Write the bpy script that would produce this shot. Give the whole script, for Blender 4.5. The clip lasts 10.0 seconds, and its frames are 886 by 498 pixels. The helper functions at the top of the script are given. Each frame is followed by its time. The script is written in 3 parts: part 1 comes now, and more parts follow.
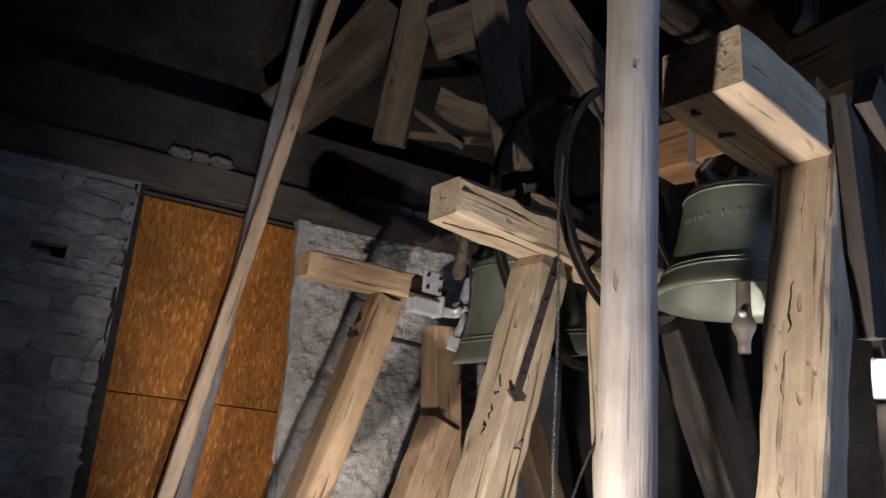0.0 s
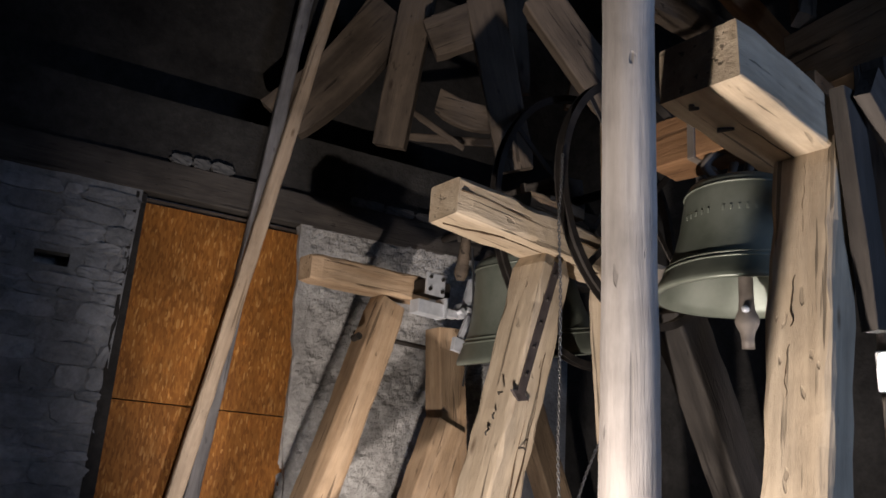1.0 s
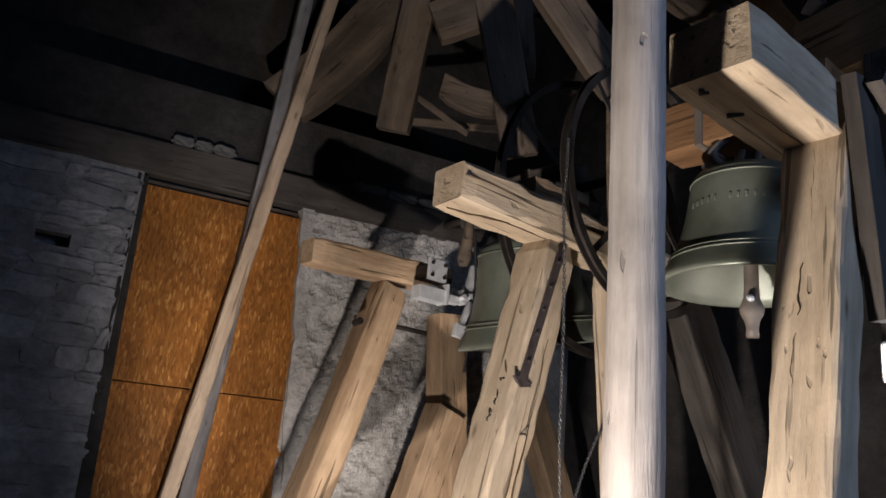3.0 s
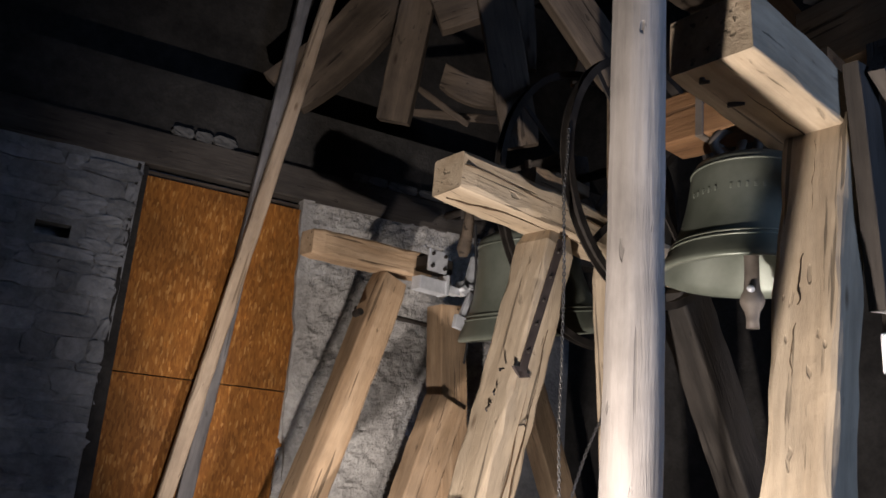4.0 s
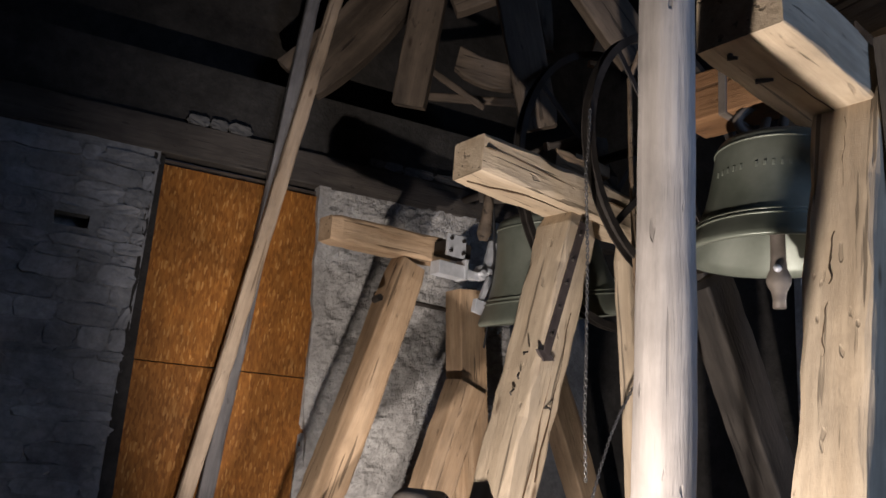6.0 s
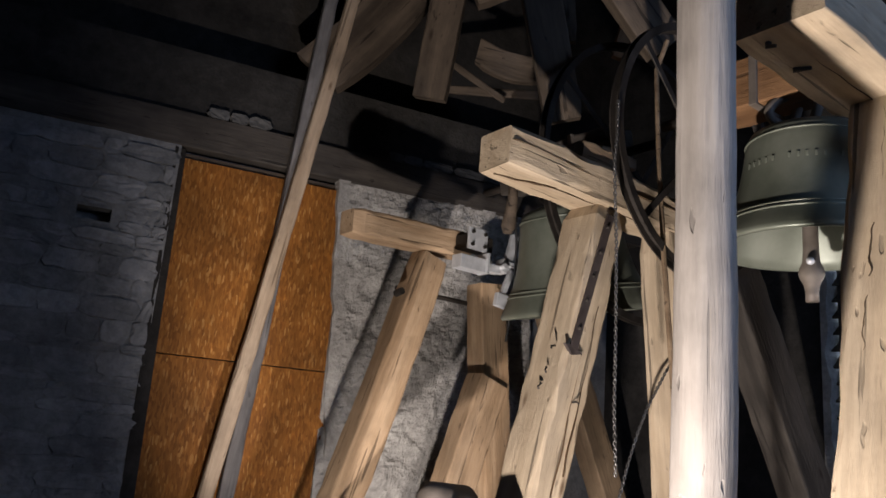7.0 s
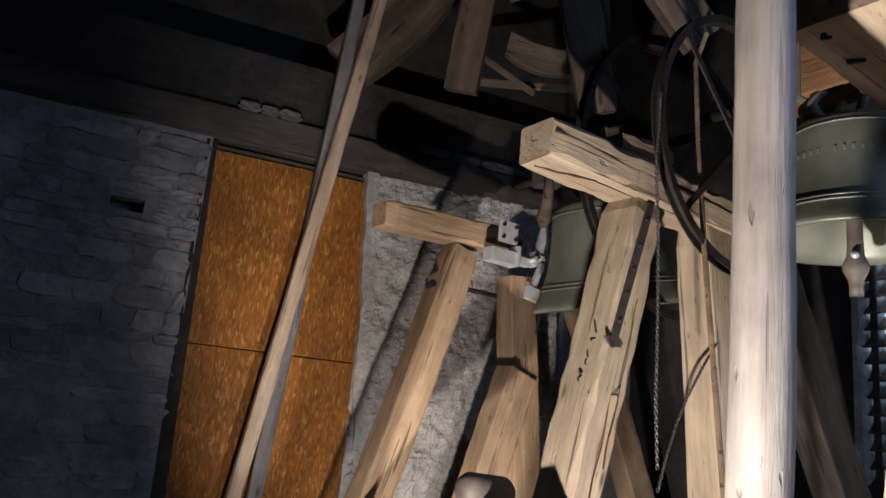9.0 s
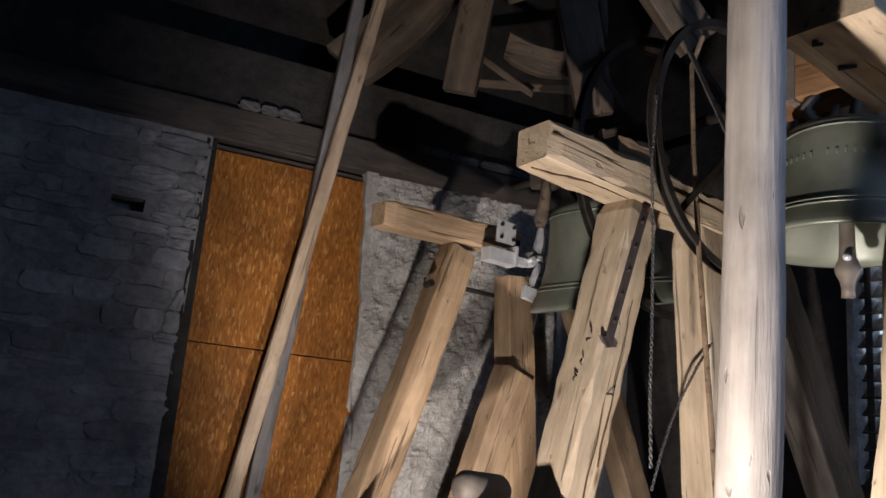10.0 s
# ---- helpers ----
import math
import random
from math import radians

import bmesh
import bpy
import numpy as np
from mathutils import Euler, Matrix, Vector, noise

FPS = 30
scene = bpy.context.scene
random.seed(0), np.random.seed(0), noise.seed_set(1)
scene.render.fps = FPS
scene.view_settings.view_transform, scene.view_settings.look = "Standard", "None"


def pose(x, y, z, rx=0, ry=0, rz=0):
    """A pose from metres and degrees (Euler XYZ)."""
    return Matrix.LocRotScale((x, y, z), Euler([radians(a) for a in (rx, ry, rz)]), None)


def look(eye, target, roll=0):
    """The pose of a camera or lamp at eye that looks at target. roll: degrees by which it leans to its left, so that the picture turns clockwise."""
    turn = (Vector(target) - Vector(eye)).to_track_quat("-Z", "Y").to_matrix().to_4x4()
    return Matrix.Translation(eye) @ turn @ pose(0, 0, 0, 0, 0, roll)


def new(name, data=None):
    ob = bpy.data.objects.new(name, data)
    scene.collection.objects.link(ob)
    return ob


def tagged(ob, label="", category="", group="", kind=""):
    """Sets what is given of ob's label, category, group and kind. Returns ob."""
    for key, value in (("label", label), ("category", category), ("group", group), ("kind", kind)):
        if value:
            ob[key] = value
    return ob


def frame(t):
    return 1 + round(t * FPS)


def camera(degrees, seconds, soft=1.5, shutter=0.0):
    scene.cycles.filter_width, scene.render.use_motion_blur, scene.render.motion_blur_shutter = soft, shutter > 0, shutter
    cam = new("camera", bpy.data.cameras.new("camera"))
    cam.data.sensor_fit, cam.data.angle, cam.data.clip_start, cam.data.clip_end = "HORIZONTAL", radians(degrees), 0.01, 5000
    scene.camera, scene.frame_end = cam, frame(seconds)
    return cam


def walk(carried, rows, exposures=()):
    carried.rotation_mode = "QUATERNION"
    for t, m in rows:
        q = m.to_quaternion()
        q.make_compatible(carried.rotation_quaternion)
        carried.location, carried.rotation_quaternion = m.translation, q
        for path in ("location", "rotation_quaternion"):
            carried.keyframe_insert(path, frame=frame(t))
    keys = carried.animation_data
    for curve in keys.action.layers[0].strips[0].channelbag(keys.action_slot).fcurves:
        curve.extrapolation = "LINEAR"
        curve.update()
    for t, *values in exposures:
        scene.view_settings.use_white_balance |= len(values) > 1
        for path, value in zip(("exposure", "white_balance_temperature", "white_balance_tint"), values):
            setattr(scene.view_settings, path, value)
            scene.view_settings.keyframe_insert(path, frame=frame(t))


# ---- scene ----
# ---- camera and walk ----
cam = camera(59.6, 10.0, soft=1.6)
PATH = [
    (0, 0.1332, 0.1526, 1.3261, 106.823, -5.159, -41.120),
    (0.5, 0.1433, 0.1488, 1.3275, 106.988, -4.561, -40.782),
    (1, 0.1480, 0.1486, 1.3203, 106.987, -4.247, -40.515),
    (1.5, 0.1470, 0.1504, 1.3190, 106.901, -4.999, -40.664),
    (2, 0.1559, 0.1589, 1.3152, 106.678, -5.301, -40.846),
    (2.5, 0.1560, 0.1703, 1.3163, 106.343, -5.015, -40.773),
    (4, 0.1708, 0.1763, 1.3097, 105.505, -5.074, -40.562),
    (4.5, 0.1789, 0.1746, 1.3117, 105.157, -4.779, -40.449),
    (5, 0.1729, 0.1795, 1.3111, 104.971, -4.373, -40.222),
    (5.5, 0.1628, 0.1944, 1.3088, 104.661, -4.507, -39.890),
    (7, 0.1288, 0.2670, 1.3012, 103.855, -4.665, -38.509),
    (7.5, 0.1056, 0.2910, 1.2936, 103.810, -5.482, -38.354),
    (8, 0.0834, 0.2938, 1.2867, 103.614, -5.457, -38.184),
    (8.5, 0.0564, 0.3089, 1.2859, 103.338, -5.123, -37.839),
    (9, 0.0453, 0.3223, 1.2819, 103.314, -5.263, -37.535),
    (9.5, 0.0411, 0.3093, 1.2772, 103.179, -5.342, -37.433),
    (10, 0.0272, 0.2888, 1.2822, 103.213, -5.469, -37.647),
]
walk(cam, [(t, pose(*p)) for t, *p in PATH])

# ---- world and lights ----
world = bpy.data.worlds.new("sky")
scene.world = world
world.use_nodes = True
wn = world.node_tree.nodes
sky = wn.new("ShaderNodeTexSky")
sky.sky_type, sky.sun_disc, sky.sun_elevation, sky.sun_rotation = "NISHITA", False, radians(35), radians(120)
world.node_tree.links.new(sky.outputs[0], wn["Background"].inputs[0])
wn["Background"].inputs[1].default_value = 0.12


def lamp(name, kind, m, energy, color, size):
    data = bpy.data.lights.new(name, kind)
    data.energy, data.color = energy, color
    if kind == "AREA":
        data.shape, data.size, data.size_y = "RECTANGLE", size[0], size[1]
    else:
        data.shadow_soft_size = size
    ob = new(name, data)
    ob.matrix_world = m
    return ob


WARM = (1.0, 0.90, 0.86)


def spot(name, eye, target, energy, color, angle, blend, size):
    ob = lamp(name, "SPOT", look(eye, target), energy, color, size)
    ob.data.spot_size, ob.data.spot_blend = radians(angle), blend
    return ob


spot("work_lamp_light", (0.82, 1.39, -0.13), (2.97, 1.89, 1.04), 635, WARM, 126, 0.5, 0.04)
spot("floor_lamp_light", (2.00, 2.75, 0.05), (3.23, 4.45, 1.41), 180, WARM, 76, 0.6, 0.05)
lamp("bulkhead_lamp_light", "POINT", pose(3.22, 1.292, 1.829), 6, WARM, 0.04)
lamp("window_daylight", "AREA", look((2.2, -2.45, 2.6), (2.0, 1.0, 2.2)), 58, (0.36, 0.55, 1.0), (1.0, 1.4))
lamp("louvre_daylight", "AREA", look((6.05, 2.7, 2.2), (4.0, 2.75, 1.6)), 20, (0.50, 0.70, 1.0), (0.5, 1.6))


# ---- materials ----
def material(name):
    m = bpy.data.materials.new(name)
    m.use_nodes = True
    return m, m.node_tree.nodes, m.node_tree.links, m.node_tree.nodes["Principled BSDF"]


def ramp(n, stops):
    r = n.new("ShaderNodeValToRGB")
    e = r.color_ramp.elements
    while len(e) < len(stops):
        e.new(0.5)
    for el, (p, c) in zip(e, stops):
        el.position, el.color = p, (*c, 1) if len(c) == 3 else c
    return r


def grey(v):
    return (v, v, v)


def mixed(n, l, mode, fac, a, b):
    m = n.new("ShaderNodeMix")
    m.data_type, m.blend_type = "RGBA", mode
    for sock, val in ((m.inputs[0], fac), (m.inputs[6], a), (m.inputs[7], b)):
        if hasattr(val, "links"):
            l.new(val, sock)
        elif isinstance(val, tuple):
            sock.default_value = (*val, 1)
        else:
            sock.default_value = val
    return m.outputs[2]


def textured(n, l, kind, vector, scale, **sockets):
    x = n.new("ShaderNodeTex" + kind)
    l.new(vector, x.inputs["Vector"])
    x.inputs["Scale"].default_value = scale
    for k, v in sockets.items():
        x.inputs[k.replace("_", " ")].default_value = v
    return x


def wood(name, dark, light, crack=0.55, rough=0.75, grain=1.0, stain=0.5):
    """Sawn or hewn timber whose grain runs along the object's x."""
    m, n, l, b = material(name)
    tc, info = n.new("ShaderNodeTexCoord"), n.new("ShaderNodeObjectInfo")
    add = n.new("ShaderNodeVectorMath")
    add.operation = "MULTIPLY_ADD"
    l.new(info.outputs["Random"], add.inputs[0])
    add.inputs[1].default_value = (37.0, 19.0, 23.0)
    l.new(tc.outputs["Object"], add.inputs[2])

    def stretch(sx, sy, sz):
        v = n.new("ShaderNodeVectorMath")
        v.operation = "MULTIPLY"
        l.new(add.outputs[0], v.inputs[0])
        v.inputs[1].default_value = (sx, sy, sz)
        return v.outputs[0]
    fine = textured(n, l, "Noise", stretch(4.5, 60, 60), grain, Detail=6, Roughness=0.65)
    pits = textured(n, l, "Noise", stretch(11, 34, 34), 1.0, Detail=2, Roughness=0.4)
    broad = textured(n, l, "Noise", stretch(0.9, 9, 9), grain, Detail=4, Distortion=0.6)
    blot = textured(n, l, "Noise", stretch(3, 5, 5), 1.0, Detail=5, Roughness=0.6)
    split = textured(n, l, "Noise", stretch(1.3, 36, 36), 1.0, Detail=3, Roughness=0.45)
    knot = textured(n, l, "Voronoi", stretch(2.2, 6.5, 6.5), 1.0)
    base = ramp(n, [(0.3, dark), (0.72, light)])
    l.new(broad.outputs[0], base.inputs[0])
    g = ramp(n, [(0.22, grey(0.74)), (0.6, grey(1.03))])
    l.new(fine.outputs[0], g.inputs[0])
    s = ramp(n, [(0.32, grey(1 - stain)), (0.6, grey(1.0))])
    l.new(blot.outputs[0], s.inputs[0])
    c = ramp(n, [(0.325, grey(1 - crack)), (0.355, grey(1.0))])
    l.new(split.outputs[0], c.inputs[0])
    k = ramp(n, [(0.035, (0.22, 0.15, 0.10)), (0.11, (1, 1, 1))])
    l.new(knot.outputs[0], k.inputs[0])
    col = mixed(n, l, "MULTIPLY", 0.9, base.outputs[0], g.outputs[0])
    col = mixed(n, l, "MULTIPLY", 0.8, col, s.outputs[0])
    col = mixed(n, l, "MULTIPLY", 1.0, col, c.outputs[0])
    col = mixed(n, l, "MULTIPLY", 0.8, col, k.outputs[0])
    pr = ramp(n, [(0.255, grey(0.35)), (0.30, grey(1.0))])
    l.new(pits.outputs[0], pr.inputs[0])
    col = mixed(n, l, "MULTIPLY", 0.5, col, pr.outputs[0])
    l.new(col, b.inputs["Base Color"])
    b.inputs["Roughness"].default_value = rough
    b.inputs["Specular IOR Level"].default_value = 0.25
    h = mixed(n, l, "MULTIPLY", 1.0, g.outputs[0], c.outputs[0])
    h = mixed(n, l, "MULTIPLY", 0.8, h, pr.outputs[0])
    bump = n.new("ShaderNodeBump")
    bump.inputs["Strength"].default_value, bump.inputs["Distance"].default_value = 0.8, 0.009
    l.new(h, bump.inputs["Height"])
    l.new(bump.outputs[0], b.inputs["Normal"])
    return m


def masonry(name, dark, light, bump_mm=8, scale=1.0):
    m, n, l, b = material(name)
    tc, info = n.new("ShaderNodeTexCoord"), n.new("ShaderNodeObjectInfo")
    geo = n.new("ShaderNodeNewGeometry")
    v = geo.outputs["Position"]
    big = textured(n, l, "Noise", v, 2.3 * scale, Detail=6, Roughness=0.6)
    mid = textured(n, l, "Noise", v, 14 * scale, Detail=8, Roughness=0.7)
    pit = textured(n, l, "Voronoi", v, 38 * scale)
    r = ramp(n, [(0.3, dark), (0.68, light)])
    l.new(big.outputs[0], r.inputs[0])
    f = ramp(n, [(0.28, grey(0.55)), (0.6, grey(1.05))])
    l.new(mid.outputs[0], f.inputs[0])
    per = ramp(n, [(0, grey(0.72)), (1, grey(1.1))])
    l.new(info.outputs["Random"], per.inputs[0])
    col = mixed(n, l, "MULTIPLY", 0.85, r.outputs[0], f.outputs[0])
    col = mixed(n, l, "MULTIPLY", 1.0, col, per.outputs[0])
    l.new(col, b.inputs["Base Color"])
    b.inputs["Roughness"].default_value = 0.92
    b.inputs["Specular IOR Level"].default_value = 0.15
    h = mixed(n, l, "MULTIPLY", 0.5, f.outputs[0], pit.outputs[0])
    bump = n.new("ShaderNodeBump")
    bump.inputs["Strength"].default_value, bump.inputs["Distance"].default_value = 0.9, bump_mm / 1000
    l.new(h, bump.inputs["Height"])
    l.new(bump.outputs[0], b.inputs["Normal"])
    return m


def metal(name, dark, light, metallic, rough, scale=9.0, bump_mm=1.0):
    m, n, l, b = material(name)
    tc = n.new("ShaderNodeTexCoord")
    a = textured(n, l, "Noise", tc.outputs["Object"], scale, Detail=7, Roughness=0.65)
    c = textured(n, l, "Noise", tc.outputs["Object"], scale * 9, Detail=4)
    r = ramp(n, [(0.3, dark), (0.7, light)])
    l.new(a.outputs[0], r.inputs[0])
    l.new(r.outputs[0], b.inputs["Base Color"])
    rr = ramp(n, [(0.3, grey(rough - 0.1)), (0.7, grey(rough + 0.12))])
    l.new(a.outputs[0], rr.inputs[0])
    l.new(rr.outputs[0], b.inputs["Roughness"])
    b.inputs["Metallic"].default_value = metallic
    bump = n.new("ShaderNodeBump")
    bump.inputs["Strength"].default_value, bump.inputs["Distance"].default_value = 0.4, bump_mm / 1000
    l.new(c.outputs[0], bump.inputs["Height"])
    l.new(bump.outputs[0], b.inputs["Normal"])
    return m


def strand_board(name):
    m, n, l, b = material(name)
    tc = n.new("ShaderNodeTexCoord")
    layers = []
    for i, (sx, sz, rot) in enumerate(((95, 24, 0.3), (80, 20, -0.25), (120, 30, 0.05))):
        mp = n.new("ShaderNodeMapping")
        mp.inputs["Rotation"].default_value = (0, rot, 0)
        mp.inputs["Location"].default_value = (3.1 * i, 0, 1.7 * i)
        mp.inputs["Scale"].default_value = (sx, 0.0, sz)
        l.new(tc.outputs["Object"], mp.inputs[0])
        layers.append(textured(n, l, "Voronoi", mp.outputs[0], 1.0, Randomness=1.0))
    r = ramp(n, [(0.0, (0.19, 0.066, 0.010)), (0.5, (0.26, 0.098, 0.016)), (0.88, (0.32, 0.130, 0.024)), (1.0, (0.44, 0.215, 0.060))])
    sep = n.new("ShaderNodeSeparateColor")
    l.new(layers[0].outputs["Color"], sep.inputs[0])
    l.new(sep.outputs[0], r.inputs[0])
    r2 = ramp(n, [(0.0, grey(0.86)), (0.7, grey(1.0)), (0.96, grey(1.03)), (1.0, grey(1.45))])
    sep2 = n.new("ShaderNodeSeparateColor")
    l.new(layers[1].outputs["Color"], sep2.inputs[0])
    l.new(sep2.outputs[1], r2.inputs[0])
    blot = textured(n, l, "Noise", tc.outputs["Object"], 2.2, Detail=4)
    r3 = ramp(n, [(0.32, grey(0.48)), (0.68, grey(1.08))])
    l.new(blot.outputs[0], r3.inputs[0])
    col = mixed(n, l, "MULTIPLY", 0.75, r.outputs[0], r2.outputs[0])
    col = mixed(n, l, "MULTIPLY", 0.8, col, r3.outputs[0])
    l.new(col, b.inputs["Base Color"])
    b.inputs["Roughness"].default_value = 0.7
    b.inputs["Specular IOR Level"].default_value = 0.2
    bump = n.new("ShaderNodeBump")
    bump.inputs["Strength"].default_value, bump.inputs["Distance"].default_value = 0.35, 0.002
    l.new(layers[2].outputs["Distance"], bump.inputs["Height"])
    l.new(bump.outputs[0], b.inputs["Normal"])
    return m


def plain(name, color, rough=0.6, metallic=0.0):
    m, n, l, b = material(name)
    b.inputs["Base Color"].default_value = (*color, 1)
    b.inputs["Roughness"].default_value, b.inputs["Metallic"].default_value = rough, metallic
    return m


NEW_OAK = wood("pale hewn oak", (0.36, 0.275, 0.18), (0.55, 0.445, 0.315), 0.6, stain=0.35)
GREY_POLE = wood("weathered grey pole wood", (0.10, 0.094, 0.092), (0.24, 0.225, 0.215), 0.5, stain=0.5)
PEELED = wood("peeled pole wood", (0.27, 0.24, 0.21), (0.42, 0.38, 0.34), 0.3, grain=0.8, stain=0.5)
WARM_OAK = wood("warm brown oak", (0.28, 0.18, 0.10), (0.47, 0.335, 0.21), 0.6, stain=0.4)
POLE = wood("tan pole wood", (0.33, 0.24, 0.16), (0.50, 0.385, 0.27), 0.4, stain=0.4)
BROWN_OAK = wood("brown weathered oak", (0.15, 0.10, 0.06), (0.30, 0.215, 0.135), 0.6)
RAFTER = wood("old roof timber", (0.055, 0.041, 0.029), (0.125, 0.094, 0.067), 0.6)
DARK_OAK = wood("dark timber, old and shaded", (0.035, 0.030, 0.025), (0.085, 0.072, 0.06), 0.5)
ORANGE_WOOD = wood("reddish yoke wood", (0.15, 0.075, 0.032), (0.28, 0.15, 0.07), 0.4)
STONE = masonry("whitewashed rubble", (0.17, 0.172, 0.175), (0.34, 0.34, 0.34))
MORTAR = masonry("lime mortar", (0.15, 0.15, 0.15), (0.29, 0.288, 0.28), 10)
PLASTER = masonry("rough lime plaster", (0.27, 0.255, 0.235), (0.46, 0.44, 0.405), 14, 1.2)
# near-black masonry whose colour stands in for shade
SHADED_MASONRY = masonry("masonry darkened for shade", (0.022, 0.020, 0.018), (0.055, 0.051, 0.046))
OSB = strand_board("strand board")
BRONZE = metal("green bell bronze", (0.095, 0.108, 0.08), (0.195, 0.206, 0.165), 0.3, 0.44, 4.0)
IRON = metal("dark forged iron", (0.02, 0.018, 0.016), (0.06, 0.05, 0.042), 0.7, 0.6, 14)
BROWN_IRON = metal("brown forged iron", (0.036, 0.027, 0.025), (0.08, 0.063, 0.057), 0.4, 0.6, 14)
# darker version of the rubble for stones standing in shade
SHADED_RUBBLE = masonry("rubble with shade in its colour", (0.055, 0.053, 0.05), (0.13, 0.126, 0.12))
RUST = metal("worn clapper iron", (0.085, 0.070, 0.058), (0.17, 0.142, 0.115), 0.25, 0.65, 12)
ZINC = metal("galvanised steel", (0.40, 0.41, 0.42), (0.60, 0.61, 0.62), 0.35, 0.42, 16)
CHAIN = metal("chain steel", (0.07, 0.067, 0.063), (0.17, 0.163, 0.155), 0.8, 0.4, 20)
BLACK = plain("black rubber", (0.012, 0.012, 0.013), 0.55)
# boarding kept near black, so the roof's shade is in its colour
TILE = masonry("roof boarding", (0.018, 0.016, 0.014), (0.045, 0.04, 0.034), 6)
lamp_mat, _, _, lb = material("lamp diffuser")
lb.inputs["Emission Color"].default_value = (1.0, 0.95, 0.88, 1)
lb.inputs["Emission Strength"].default_value = 6.0


# ---- mesh helpers ----
def finish(name, bm, mat, smooth=False):
    me = bpy.data.meshes.new(name)
    bmesh.ops.recalc_face_normals(bm, faces=bm.faces)
    bm.to_mesh(me)
    bm.free()
    me.materials.append(mat)
    if smooth:
        for p in me.polygons:
            p.use_smooth = True
    return me


def part(name, bm, mat, parent=None, label="", m=None, smooth=False):
    ob = new(name, finish(name, bm, mat, smooth))
    if m is not None:
        ob.matrix_world = m
    if parent is not None:
        ob.parent = parent
        ob.matrix_parent_inverse = parent.matrix_basis.inverted()
    if label:
        ob["label"] = label
    return ob


def thing(name, at, label, category, group="", kind=""):
    ob = new(name)
    ob.matrix_basis = Matrix.Translation(at)
    return tagged(ob, label, category, group, kind)


def along(p0, p1, up):
    """Frame at p0 with x to p1 and z as near to up as can be."""
    p0, p1 = Vector(p0), Vector(p1)
    x = (p1 - p0).normalized()
    y = Vector(up).cross(x).normalized()
    z = x.cross(y)
    m = Matrix((x, y, z)).transposed().to_4x4()
    m.translation = p0
    return m, (p1 - p0).length


def timber_mesh(length, w, h, seed=0, bevel=0.012, wob=0.006, sag=0.0, taper=1.0, steps=None, belly=0.0):
    """Hewn timber along x, w wide (y) and h high (z), with worn uneven arrises."""
    rnd = random.Random(seed)
    bm = bmesh.new()
    n = steps or max(4, min(28, int(length / 0.07)))
    rings = []
    per = 3
    for i in range(n + 1):
        u = i / n
        x = u * length
        k = 1 + (taper - 1) * u
        hw, hh = w / 2 * k, h / 2 * k
        b = bevel * (0.45 + 1.3 * rnd.random() ** 2)
        inset = b * 0.8 if i in (0, n) else 0.0
        pts = []
        for sy, sz in ((-1, -1), (1, -1), (1, 1), (-1, 1)):
            c = [(sy * hw, sz * (hh - b)), (sy * (hw - b * 0.3), sz * (hh - b * 0.3)), (sy * (hw - b), sz * hh)]
            if sy * sz > 0:
                c.reverse()
            if (sy, sz) in ((-1, -1), (1, 1)):
                c.reverse()
            pts += c if sy * sz < 0 else c
        # order round the section by angle
        pts.sort(key=lambda q: math.atan2(q[1] / hh, q[0] / hw))
        ring = []
        for y, z in pts:
            d = noise.noise(Vector((x * 3.1 + seed * 7.7, y * 9, z * 9 + seed))) * wob
            d2 = noise.noise(Vector((x * 1.1 + seed * 3.3, seed, 0))) * wob * 1.8
            f = (1 - inset / max(hw, hh))
            off = sag * 4 * u * (1 - u) + belly * (u * u)
            ring.append(bm.verts.new((x + (noise.noise(Vector((y * 14, z * 14, seed + u * 5))) * 0.006 if i in (0, n) else 0), y * f + d + d2, z * f + d * 0.8 + off)))
        rings.append(ring)
    c = len(rings[0])
    for a, b2 in zip(rings, rings[1:]):
        for j in range(c):
            bm.faces.new((a[j], a[(j + 1) % c], b2[(j + 1) % c], b2[j]))
    bm.faces.new(rings[0][::-1])
    bm.faces.new(rings[-1])
    return bm


def timber(name, p0, p1, w, h, mat, parent=None, label="", up=(0, 0, 1), seed=None, **kw):
    m, length = along(p0, p1, up)
    seed = seed if seed is not None else int(abs(sum(p0) * 131 + sum(p1) * 57)) % 997
    ob = part(name, timber_mesh(length, w, h, seed, **kw), mat, parent, label, m)
    return ob


def box_mesh(dx, dy, dz, bevel=0.002):
    bm = bmesh.new()
    bmesh.ops.create_cube(bm, size=1)
    bmesh.ops.scale(bm, vec=(dx, dy, dz), verts=bm.verts)
    if bevel:
        bmesh.ops.bevel(bm, geom=bm.edges[:], offset=bevel, segments=2, affect="EDGES", profile=0.5)
    return bm


